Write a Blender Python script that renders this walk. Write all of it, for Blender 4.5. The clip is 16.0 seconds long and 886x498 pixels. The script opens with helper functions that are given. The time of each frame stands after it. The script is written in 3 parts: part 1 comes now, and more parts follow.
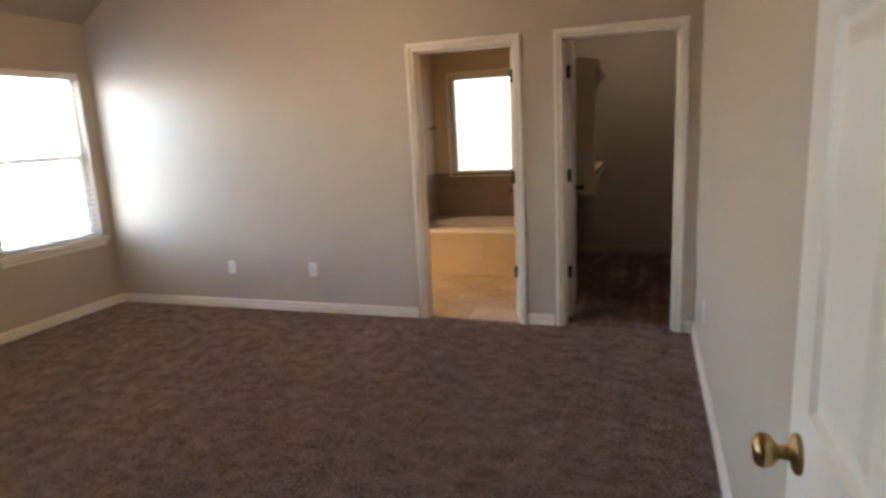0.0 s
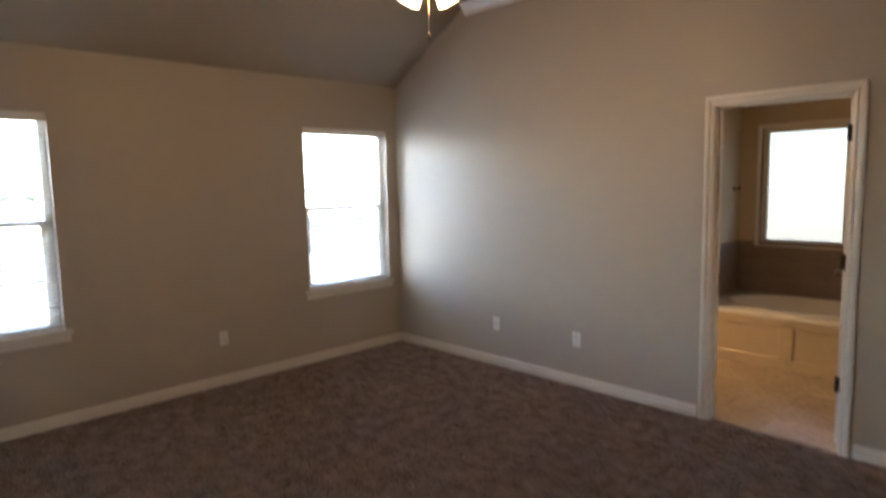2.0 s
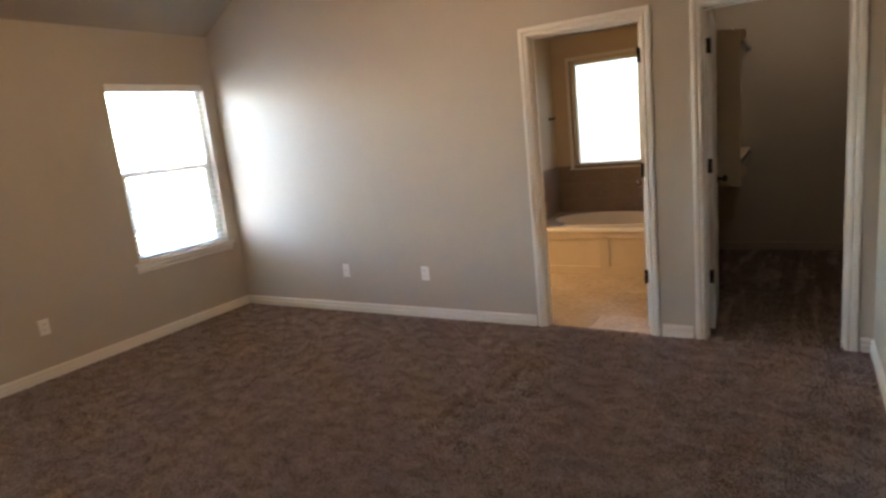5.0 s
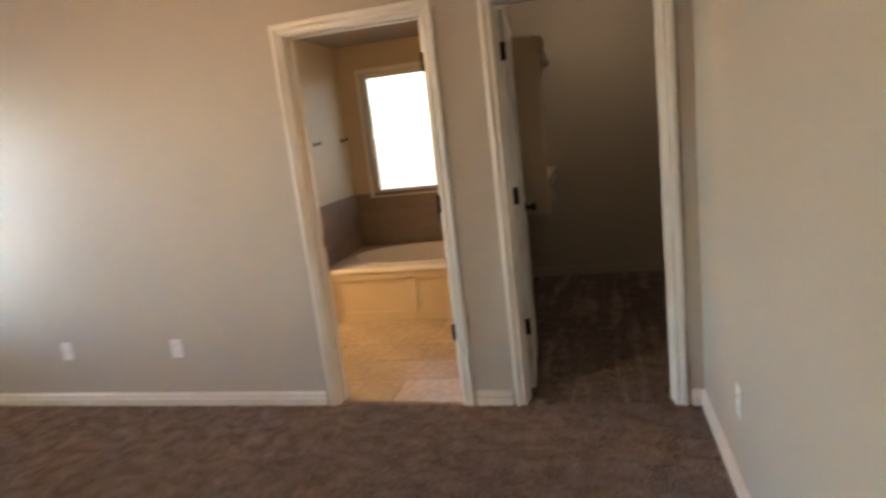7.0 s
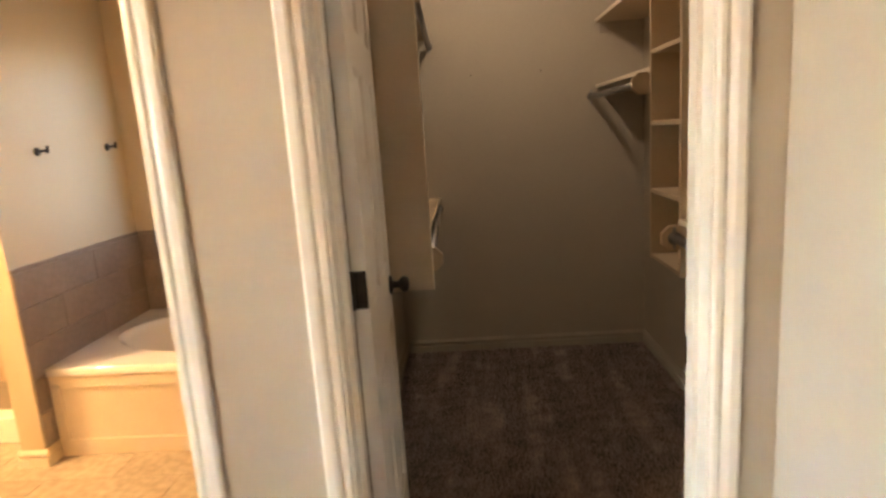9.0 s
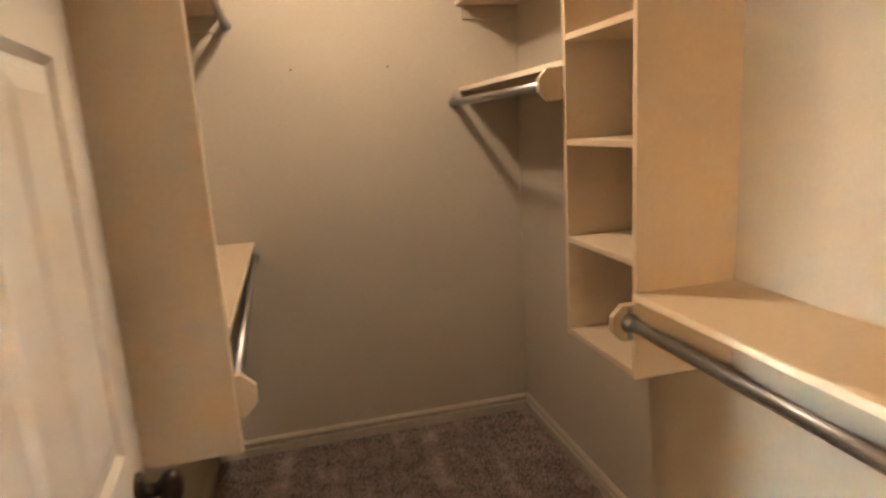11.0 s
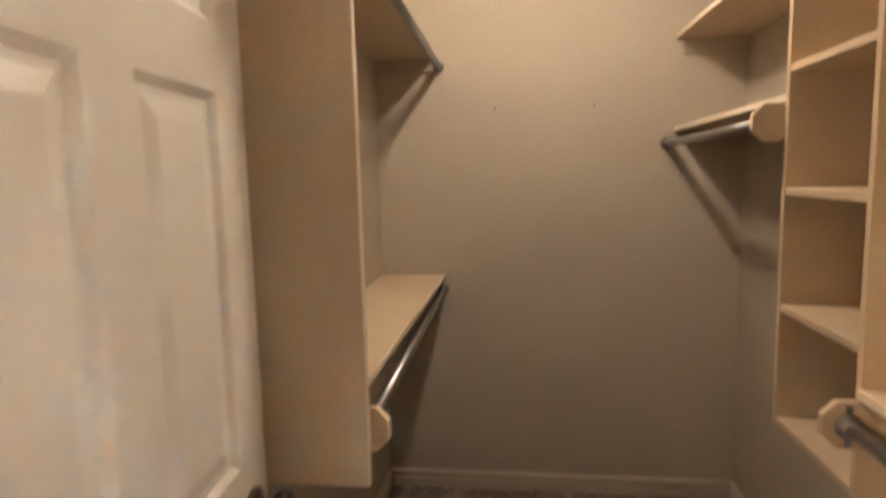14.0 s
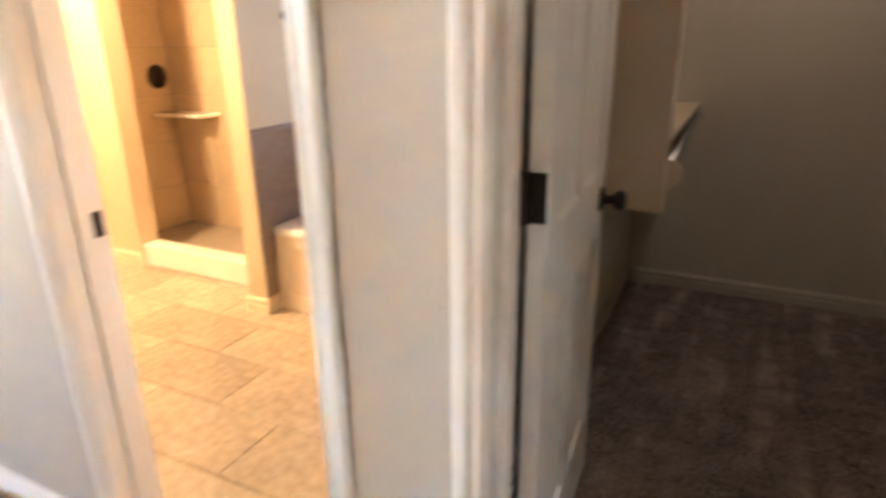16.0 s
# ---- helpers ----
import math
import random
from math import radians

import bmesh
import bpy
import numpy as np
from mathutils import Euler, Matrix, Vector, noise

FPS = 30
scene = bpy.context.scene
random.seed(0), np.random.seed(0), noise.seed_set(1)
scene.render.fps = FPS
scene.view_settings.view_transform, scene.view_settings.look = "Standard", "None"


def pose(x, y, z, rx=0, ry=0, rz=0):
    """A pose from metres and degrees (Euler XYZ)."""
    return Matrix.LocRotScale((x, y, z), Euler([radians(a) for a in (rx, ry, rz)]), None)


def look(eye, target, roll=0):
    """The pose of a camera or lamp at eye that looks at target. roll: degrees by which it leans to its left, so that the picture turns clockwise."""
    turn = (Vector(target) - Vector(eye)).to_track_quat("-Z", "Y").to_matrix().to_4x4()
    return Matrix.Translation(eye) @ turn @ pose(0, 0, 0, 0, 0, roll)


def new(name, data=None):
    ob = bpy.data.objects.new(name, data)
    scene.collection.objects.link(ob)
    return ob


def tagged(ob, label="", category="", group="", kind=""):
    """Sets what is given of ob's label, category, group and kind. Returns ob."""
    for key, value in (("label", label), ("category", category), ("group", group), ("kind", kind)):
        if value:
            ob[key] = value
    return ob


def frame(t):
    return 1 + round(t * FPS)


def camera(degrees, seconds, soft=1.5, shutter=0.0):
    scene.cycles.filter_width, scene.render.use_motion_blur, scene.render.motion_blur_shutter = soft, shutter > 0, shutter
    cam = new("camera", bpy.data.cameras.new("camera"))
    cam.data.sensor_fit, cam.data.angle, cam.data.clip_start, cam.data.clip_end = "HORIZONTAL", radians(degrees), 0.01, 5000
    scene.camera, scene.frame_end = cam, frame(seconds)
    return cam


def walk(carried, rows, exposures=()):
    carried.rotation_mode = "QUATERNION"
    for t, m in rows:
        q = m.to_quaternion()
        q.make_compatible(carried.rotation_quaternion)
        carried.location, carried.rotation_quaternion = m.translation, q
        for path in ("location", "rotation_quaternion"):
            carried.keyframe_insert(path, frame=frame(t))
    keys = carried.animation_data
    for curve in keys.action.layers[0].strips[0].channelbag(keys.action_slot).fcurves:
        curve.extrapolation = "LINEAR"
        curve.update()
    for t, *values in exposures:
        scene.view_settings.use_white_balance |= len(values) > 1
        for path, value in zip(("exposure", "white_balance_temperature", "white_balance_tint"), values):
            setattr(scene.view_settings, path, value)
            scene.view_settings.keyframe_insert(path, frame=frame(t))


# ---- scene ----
LENS = 72.6
cam = camera(LENS, 16.0, soft=2.5, shutter=0.5)
PATH = [
    (0, (4.736, -4.299, 1.473), (4.096, -2.445, 1.081), -2.9),
    (0.5, (4.792, -4.190, 1.498), (3.919, -2.444, 1.061), -2.5),
    (1, (4.744, -4.123, 1.510), (3.818, -2.407, 1.063), -1.5),
    (1.5, (4.713, -4.046, 1.547), (3.497, -2.505, 1.161), -1.6),
    (2, (4.647, -3.894, 1.588), (3.221, -2.509, 1.371), -1.2),
    (2.5, (4.638, -3.875, 1.682), (3.155, -2.535, 1.750), -0.5),
    (3, (4.639, -3.853, 1.711), (3.126, -2.550, 1.823), 0.6),
    (3.5, (4.635, -3.865, 1.669), (3.130, -2.549, 1.613), -0.1),
    (4, (4.624, -3.899, 1.558), (3.188, -2.515, 1.398), -0.1),
    (4.5, (4.667, -4.016, 1.488), (3.470, -2.453, 1.134), -3.6),
    (7, (4.579, -2.961, 1.477), (4.088, -1.062, 1.088), -6.7),
    (7.5, (4.449, -2.542, 1.465), (4.232, -0.588, 1.098), -4.4),
    (8, (4.457, -2.041, 1.464), (4.215, -0.094, 1.076), -4.0),
    (8.5, (4.425, -1.600, 1.463), (4.246, 0.354, 1.077), -3.8),
    (9, (4.456, -1.160, 1.439), (4.357, 0.800, 1.054), -3.9),
    (9.5, (4.446, -0.839, 1.437), (4.399, 1.118, 1.026), -3.5),
    (12, (4.481, 0.044, 1.537), (5.168, 1.894, 1.216), -4.2),
    (12.5, (4.547, 0.042, 1.577), (4.955, 1.999, 1.521), -2.1),
    (13, (4.601, 0.018, 1.633), (4.700, 2.013, 1.727), -0.0),
    (13.5, (4.615, 0.004, 1.584), (4.522, 2.002, 1.604), -0.1),
    (14, (4.608, -0.050, 1.472), (4.354, 1.918, 1.228), -1.4),
    (14.5, (4.559, -0.246, 1.408), (4.299, 1.698, 1.017), -3.3),
    (15, (4.554, -0.505, 1.358), (4.257, 1.390, 0.791), -4.9),
    (15.5, (4.539, -0.663, 1.358), (4.079, 1.191, 0.763), -2.4),
    (16, (4.492, -0.787, 1.350), (3.648, 0.902, 0.692), -0.8),
]
EXPOSURES = [
    (0.0, 5.2, 6200, 10), (1.5, 5.2, 6200, 10), (2.5, 4.05, 5750, 10), (4.0, 4.05, 5750, 10), (4.7, 4.95, 6000, 10),
    (7.0, 5.35, 6550, 10), (8.0, 5.85, 6700, 10), (9.0, 6.55, 6800, 10), (9.7, 6.95, 6500, 10), (12.0, 8.1, 6700, 10),
    (12.6, 7.4, 6100, 10), (13.0, 7.1, 5700, 10), (13.5, 7.05, 5800, 10), (14.0, 7.55, 6100, 10), (14.5, 8.25, 6100, 10),
    (15.2, 8.0, 6200, 10), (16.0, 6.65, 5700, 10),
]
walk(cam, [(t, look(eye, target, roll)) for t, eye, target, roll in PATH], EXPOSURES)

# ---- light ----
SUN_EL, SUN_AZ = 50.0, 176.0
world = bpy.data.worlds.new("sky")
scene.world = world
world.use_nodes = True
wn = world.node_tree.nodes
sky = wn.new("ShaderNodeTexSky")
sky.sky_type = "NISHITA"
sky.sun_disc = False
sky.sun_elevation, sky.sun_rotation = radians(SUN_EL), radians(SUN_AZ)
wn["Background"].inputs["Strength"].default_value = 0.15
world.node_tree.links.new(sky.outputs[0], wn["Background"].inputs["Color"])


def lamp(name, kind, watts, colour, m, size=0.1):
    data = bpy.data.lights.new(name, kind)
    data.energy, data.color = watts, colour
    if kind == "POINT":
        data.shadow_soft_size = size
    if kind == "SUN":
        data.angle = radians(0.5)
    ob = new(name, data)
    ob.matrix_world = m
    return ob


sun_from = Vector((math.sin(radians(SUN_AZ)) * math.cos(radians(SUN_EL)), math.cos(radians(SUN_AZ)) * math.cos(radians(SUN_EL)), math.sin(radians(SUN_EL))))
lamp("sun", "SUN", 3.0, (1.0, 0.95, 0.88), look(sun_from * 20, (0, 0, 0)))
WARM = (1.0, 0.62, 0.30)
CLOSET_LIGHT = (4.66, 1.66)
BATH_LIGHT = (1.45, 0.78)
FAN = (2.475, -1.845)

# ---- materials ----
def mat(name, colour, rough=0.5, metal=0.0, vary=0.06, scale=6.0, fine=120.0, bump=0.05, depth=0.002, spec=0.5,
        tint=0.0, coat=0.0):
    """A painted or natural surface: broad and fine variation of colour, fine relief."""
    m = bpy.data.materials.new(name)
    m.use_nodes = True
    n, l = m.node_tree.nodes, m.node_tree.links
    b = n["Principled BSDF"]
    b.inputs["Roughness"].default_value, b.inputs["Metallic"].default_value = rough, metal
    b.inputs["Specular IOR Level"].default_value = spec
    b.inputs["Coat Weight"].default_value = coat
    co = n.new("ShaderNodeTexCoord")
    broad, grain = n.new("ShaderNodeTexNoise"), n.new("ShaderNodeTexNoise")
    for tex, s, d in ((broad, scale, 3.0), (grain, fine, 4.0)):
        tex.inputs["Scale"].default_value, tex.inputs["Detail"].default_value = s, d
        l.new(co.outputs["Object"], tex.inputs["Vector"])
    add = n.new("ShaderNodeMath")
    add.operation = "ADD"
    l.new(broad.outputs["Fac"], add.inputs[0])
    l.new(grain.outputs["Fac"], add.inputs[1])
    ramp = n.new("ShaderNodeMapRange")
    ramp.inputs["From Min"].default_value, ramp.inputs["From Max"].default_value = 0.6, 1.4
    ramp.inputs["To Min"].default_value, ramp.inputs["To Max"].default_value = 1 - vary, 1 + vary
    l.new(add.outputs[0], ramp.inputs["Value"])
    last = ramp.outputs["Result"]
    if tint:
        info = n.new("ShaderNodeObjectInfo")
        r2 = n.new("ShaderNodeMapRange")
        r2.inputs["To Min"].default_value, r2.inputs["To Max"].default_value = 1 - tint, 1 + tint
        l.new(info.outputs["Random"], r2.inputs["Value"])
        mul = n.new("ShaderNodeMath")
        mul.operation = "MULTIPLY"
        l.new(last, mul.inputs[0])
        l.new(r2.outputs["Result"], mul.inputs[1])
        last = mul.outputs[0]
    sc = n.new("ShaderNodeVectorMath")
    sc.operation = "SCALE"
    sc.inputs[0].default_value = colour
    l.new(last, sc.inputs["Scale"])
    l.new(sc.outputs[0], b.inputs["Base Color"])
    bp = n.new("ShaderNodeBump")
    bp.inputs["Strength"].default_value, bp.inputs["Distance"].default_value = bump, depth
    l.new(grain.outputs["Fac"], bp.inputs["Height"])
    l.new(bp.outputs[0], b.inputs["Normal"])
    return m


def glow(name, colour, strength):
    m = bpy.data.materials.new(name)
    m.use_nodes = True
    b = m.node_tree.nodes["Principled BSDF"]
    b.inputs["Base Color"].default_value = (0.9, 0.88, 0.84, 1)
    b.inputs["Roughness"].default_value = 0.35
    b.inputs["Emission Color"].default_value = (*colour, 1)
    b.inputs["Emission Strength"].default_value = strength
    return m


def glass(name, rough, colour=(1, 1, 1)):
    m = bpy.data.materials.new(name)
    m.use_nodes = True
    b = m.node_tree.nodes["Principled BSDF"]
    b.inputs["Base Color"].default_value = (*colour, 1)
    b.inputs["Transmission Weight"].default_value = 1.0
    b.inputs["Roughness"].default_value = rough
    b.inputs["IOR"].default_value = 1.1 if rough else 1.02
    return m


WALL = mat("greige eggshell wall paint", (0.49, 0.435, 0.358), 0.48, vary=0.03, scale=1.5, fine=90, bump=0.12, depth=0.002, spec=0.42)
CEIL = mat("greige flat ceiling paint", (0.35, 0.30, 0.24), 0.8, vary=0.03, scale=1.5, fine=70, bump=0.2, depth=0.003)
BATH_WALL = mat("cream bathroom wall paint", (0.58, 0.48, 0.33), 0.45, vary=0.03, scale=1.5, fine=90, bump=0.1)
TRIM = mat("white semi gloss trim paint", (0.78, 0.74, 0.67), 0.32, vary=0.03, scale=4, fine=60, bump=0.06, depth=0.001)
DOOR = mat("white painted door", (0.78, 0.75, 0.70), 0.33, vary=0.03, scale=3, fine=160, bump=0.1, depth=0.001)
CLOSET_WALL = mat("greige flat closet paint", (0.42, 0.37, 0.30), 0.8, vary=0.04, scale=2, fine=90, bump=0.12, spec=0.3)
SHELF = mat("tan painted shelving", (0.56, 0.445, 0.31), 0.45, vary=0.05, scale=3, fine=80, bump=0.08, depth=0.001)
TUB = mat("glossy white acrylic", (0.80, 0.77, 0.70), 0.12, vary=0.015, scale=2, fine=30, bump=0.01, coat=0.3)
APRON = mat("cream painted tub apron", (0.72, 0.62, 0.46), 0.35, vary=0.04, scale=4, fine=70, bump=0.05)
WALL_TILE = mat("brown grey ceramic wall tile", (0.25, 0.195, 0.155), 0.35, vary=0.18, scale=5, fine=40, bump=0.06, tint=0.10)
FLOOR_TILE = mat("beige stone look floor tile", (0.42, 0.345, 0.26), 0.27, vary=0.26, scale=3.5, fine=28, bump=0.04, tint=0.18)
SHOWER_TILE = mat("beige ceramic shower tile", (0.55, 0.43, 0.28), 0.3, vary=0.12, scale=5, fine=40, bump=0.04, tint=0.06)
GROUT = mat("tan grout", (0.30, 0.25, 0.19), 0.9, vary=0.1, scale=10, fine=200, bump=0.2)
BRONZE = mat("oil rubbed bronze", (0.035, 0.028, 0.024), 0.32, metal=0.7, vary=0.2, scale=30, fine=200)
BRASS = mat("aged brass", (0.42, 0.29, 0.13), 0.28, metal=1.0, vary=0.15, scale=30, fine=200)
STEEL = mat("dull steel closet rod", (0.36, 0.36, 0.37), 0.36, metal=1.0, vary=0.12, scale=20, fine=150)
PLATE = mat("white plastic", (0.80, 0.78, 0.74), 0.35, vary=0.01)
SLOT = mat("dark slot", (0.05, 0.045, 0.04), 0.6)
VINYL = mat("almond vinyl window frame", (0.72, 0.68, 0.58), 0.4, vary=0.02)
BLIND = mat("white faux wood slat", (0.82, 0.81, 0.78), 0.4, vary=0.03, scale=8, fine=90)
PEWTER = mat("dark pewter fan metal", (0.13, 0.105, 0.085), 0.28, metal=0.9, vary=0.1, scale=20, fine=120)
BLADE_TOP = mat("dark walnut blade", (0.030, 0.020, 0.016), 0.35, vary=0.25, scale=8, fine=60)
BLADE_UNDER = mat("brown wood blade underside", (0.045, 0.034, 0.028), 0.18, vary=0.1, scale=8, fine=60)
CLAY = mat("dark weathered fence board", (0.075, 0.066, 0.058), 0.8, vary=0.2, scale=3, fine=40, bump=0.3)
BULB = glow("lit frosted glass shade", (1.0, 0.56, 0.24), 1.1)
DOME = glow("lit white glass dome", (1.0, 0.78, 0.57), 1.75)
CLEAR = glass("clear window glass", 0.0)
FROST = glass("frosted window glass", 0.55, (0.098, 0.093, 0.085))


def carpet(name, low, high):
    """Brown cut pile: tufts in relief, brushed lighter and darker patches."""
    m = mat(name, (0.225, 0.174, 0.153), 0.95, vary=0.16, scale=5, fine=170, bump=1.0, depth=0.012, spec=0.1)
    n, l = m.node_tree.nodes, m.node_tree.links
    b = n["Principled BSDF"]
    b.inputs["Sheen Weight"].default_value, b.inputs["Sheen Roughness"].default_value = 0.8, 0.35
    b.inputs["Sheen Tint"].default_value = (0.80, 0.68, 0.62, 1)
    co = n.new("ShaderNodeTexCoord")
    patch, tuft = n.new("ShaderNodeTexNoise"), n.new("ShaderNodeTexNoise")
    mp = n.new("ShaderNodeMapping")
    mp.inputs["Scale"].default_value = (1.0, 1.35, 1.0)
    mp.inputs["Rotation"].default_value = (0, 0, 0.6)
    l.new(co.outputs["Object"], mp.inputs["Vector"])
    for tex, s, d in ((patch, 9.0, 9.0), (tuft, 55.0, 4.0)):
        tex.inputs["Scale"].default_value, tex.inputs["Detail"].default_value = s, d
        l.new(mp.outputs[0], tex.inputs["Vector"])
    patch.inputs["Distortion"].default_value = 0.4
    r = n.new("ShaderNodeMapRange")
    r.inputs["From Min"].default_value, r.inputs["From Max"].default_value = 0.36, 0.64
    r.inputs["To Min"].default_value, r.inputs["To Max"].default_value = 0.70, 1.38
    l.new(patch.outputs["Fac"], r.inputs["Value"])
    r2 = n.new("ShaderNodeMapRange")
    r2.inputs["From Min"].default_value, r2.inputs["From Max"].default_value = 0.35, 0.65
    r2.inputs["To Min"].default_value, r2.inputs["To Max"].default_value = 0.72, 1.32
    l.new(tuft.outputs["Fac"], r2.inputs["Value"])
    mul = n.new("ShaderNodeMath")
    mul.operation = "MULTIPLY"
    l.new(r.outputs["Result"], mul.inputs[0])
    l.new(r2.outputs["Result"], mul.inputs[1])
    comb, mp2 = n.new("ShaderNodeTexNoise"), n.new("ShaderNodeMapping")   # strokes left by a vacuum cleaner
    mp2.inputs["Scale"].default_value = (7.0, 0.9, 1.0)
    l.new(co.outputs["Object"], mp2.inputs["Vector"])
    l.new(mp2.outputs[0], comb.inputs["Vector"])
    comb.inputs["Scale"].default_value = 1.6
    r3 = n.new("ShaderNodeMapRange")
    r3.inputs["From Min"].default_value, r3.inputs["From Max"].default_value = 0.50, 0.64
    r3.inputs["To Min"].default_value, r3.inputs["To Max"].default_value = low, high
    l.new(comb.outputs["Fac"], r3.inputs["Value"])
    mul2 = n.new("ShaderNodeMath")
    mul2.operation = "MULTIPLY"
    l.new(mul.outputs[0], mul2.inputs[0])
    l.new(r3.outputs["Result"], mul2.inputs[1])
    mul = mul2
    sc = n.new("ShaderNodeVectorMath")
    sc.operation = "SCALE"
    old = b.inputs["Base Color"].links[0].from_socket
    l.new(old, sc.inputs[0])
    l.new(mul.outputs[0], sc.inputs["Scale"])
    l.new(sc.outputs[0], b.inputs["Base Color"])
    return m


CARPET = carpet("brown cut pile carpet", 0.96, 1.14)
VACUUMED = carpet("brown cut pile carpet with vacuum strokes", 0.60, 1.7)
GRASS = mat("pale dry ground", (0.42, 0.39, 0.31), 0.95, vary=0.4, scale=2, fine=60, bump=0.6, depth=0.03)
LEAF = mat("tree leaves", (0.10, 0.12, 0.075), 0.6, vary=0.4, scale=2, fine=20)


# ---- mesh helpers ----
def box(bm, x0, y0, z0, x1, y1, z1, bevel=0.0):
    m = Matrix.LocRotScale(((x0 + x1) / 2, (y0 + y1) / 2, (z0 + z1) / 2), None,
                           (abs(x1 - x0), abs(y1 - y0), abs(z1 - z0)))
    made = bmesh.ops.create_cube(bm, size=1, matrix=m)["verts"]
    if bevel:
        edges = list({e for v in made for e in v.link_edges})
        bmesh.ops.bevel(bm, geom=edges, offset=bevel, segments=2, affect="EDGES", profile=0.5)
    return bm


def boxes(*rows, bevel=0.0):
    bm = bmesh.new()
    for r in rows:
        box(bm, *r, bevel=bevel)
    return bm


def lathe(profile, m=None, sides=28):
    """A turned piece: (radius, height) pairs about the z axis, then moved by m."""
    bm = bmesh.new()
    rings = []
    for r, z in profile:
        rings.append([bm.verts.new((r * math.cos(2 * math.pi * i / sides), r * math.sin(2 * math.pi * i / sides), z))
                      for i in range(sides)])
    for a, b in zip(rings, rings[1:]):
        for i in range(sides):
            j = (i + 1) % sides
            bm.faces.new((a[i], a[j], b[j], b[i]))
    bm.faces.new(list(reversed(rings[0])))
    bm.faces.new(rings[-1])
    for f in bm.faces:
        f.smooth = True
    if m:
        bm.transform(m)
    bmesh.ops.recalc_face_normals(bm, faces=bm.faces)
    return bm


def sweep(profile, a, b, out):
    """A moulding: its profile, (distance out from the wall, height along up), drawn from a to b. out: away from the wall."""
    a, b, out = Vector(a), Vector(b), Vector(out).normalized()
    up = out.cross(b - a).normalized()
    if up.z < 0 and abs(up.z) > 0.5:
        up = -up
    bm = bmesh.new()
    ra = [bm.verts.new(a + out * d + up * h) for d, h in profile]
    rb = [bm.verts.new(b + out * d + up * h) for d, h in profile]
    n = len(profile)
    for i in range(n):
        j = (i + 1) % n
        bm.faces.new((ra[i], ra[j], rb[j], rb[i]))
    bm.faces.new(ra)
    bm.faces.new(list(reversed(rb)))
    bmesh.ops.recalc_face_normals(bm, faces=bm.faces)
    return bm


def rod(a, b, r, sides=16):
    a, b = Vector(a), Vector(b)
    d = b - a
    return lathe([(r, 0), (r, d.length)], Matrix.Translation(a) @ d.to_track_quat("Z", "Y").to_matrix().to_4x4(), sides)


def mesh(name, bm, material):
    data = bpy.data.meshes.new(name)
    bm.to_mesh(data)
    bm.free()
    for m in material if isinstance(material, (list, tuple)) else [material]:
        data.materials.append(m)
    return data


def part(name, bm, material, parent, label=""):
    ob = new(name, mesh(name, bm, material))
    ob.parent = parent
    return tagged(ob, label)


def thing(name, label, category, group="", kind="", bm=None, material=None, at=None):
    ob = new(name, mesh(name, bm, material) if bm else None)
    if at:
        ob.matrix_basis = at
    return tagged(ob, label, category, group, kind)


def structure(name, label, category, bm, material):
    return thing(name, label, category, kind="structure", bm=bm, material=material)


# ---- the plan ----
H_LOW, H_FLAT, CREASE = 2.52, 3.10, 0.97       # bedroom: eaves side, flat part, where the slope ends
XR, YS = 5.05, -4.05                           # bedroom: east and south wall faces
T = 0.12
CL_X0, CL_X1, CL_Y1, CL_H = 3.98, 5.54, 2.64, 2.50   # closet
BA_X0, BA_X1, BA_Y1, BA_H = 0.20, 3.86, 2.45, 2.30   # bathroom
BD0, BD1, CD0, CD1, DH = 3.085, 3.850, 4.160, 4.930, 2.045   # doorways in the north wall
ED0, ED1 = 4.260, 5.032                        # entry doorway
WZ0, WZ1, W1, W2 = 0.64, 2.10, (-3.87, -2.95), (-1.05, -0.13)  # bedroom windows
BW0, BW1, BWZ0, BWZ1 = 2.58, 3.32, 0.925, 2.05   # bathroom window
SX0, SX1, SY = 2.27, 2.385, 1.38                # stub wall beside the tub
TUB_Y, TUB_H = 1.48, 0.45
SWX, SHX = 1.15, 0.65                           # shower: end of its front wall, inner west face

structure("wall_north", "greige painted bedroom wall with two doorways", "wall", boxes(
    (-T, 0, 0, BD0, T, 3.2), (BD0, 0, DH, BD1, T, 3.2), (BD1, 0, 0, CD0, T, 3.2), (CD0, 0, DH, CD1, T, 3.2),
    (CD1, 0, 0, CL_X1 + T, T, 3.2)), WALL)
rows, y0 = [], YS - T
for a, b in (W1, W2):
    rows += [(-T, y0, 0, 0, a, 3.2), (-T, a, 0, 0, b, WZ0), (-T, a, WZ1, 0, b, 3.2)]
    y0 = b
rows.append((-T, y0, 0, 0, 0, 3.2))
structure("wall_west", "greige painted wall with two windows", "wall", boxes(*rows), WALL)
structure("wall_east", "greige painted bedroom side wall", "wall", boxes((XR, YS - T, 0, XR + T, 0, 3.2)), WALL)
structure("wall_south", "greige painted wall with the entry doorway", "wall", boxes(
    (0, YS - T, 0, ED0, YS, 3.2), (ED0, YS - T, DH, ED1, YS, 3.2), (ED1, YS - T, 0, XR, YS, 3.2)), WALL)
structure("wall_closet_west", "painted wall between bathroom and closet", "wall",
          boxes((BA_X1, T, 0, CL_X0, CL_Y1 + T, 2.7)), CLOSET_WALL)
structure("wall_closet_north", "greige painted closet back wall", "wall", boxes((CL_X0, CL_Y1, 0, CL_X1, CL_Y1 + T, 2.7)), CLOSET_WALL)
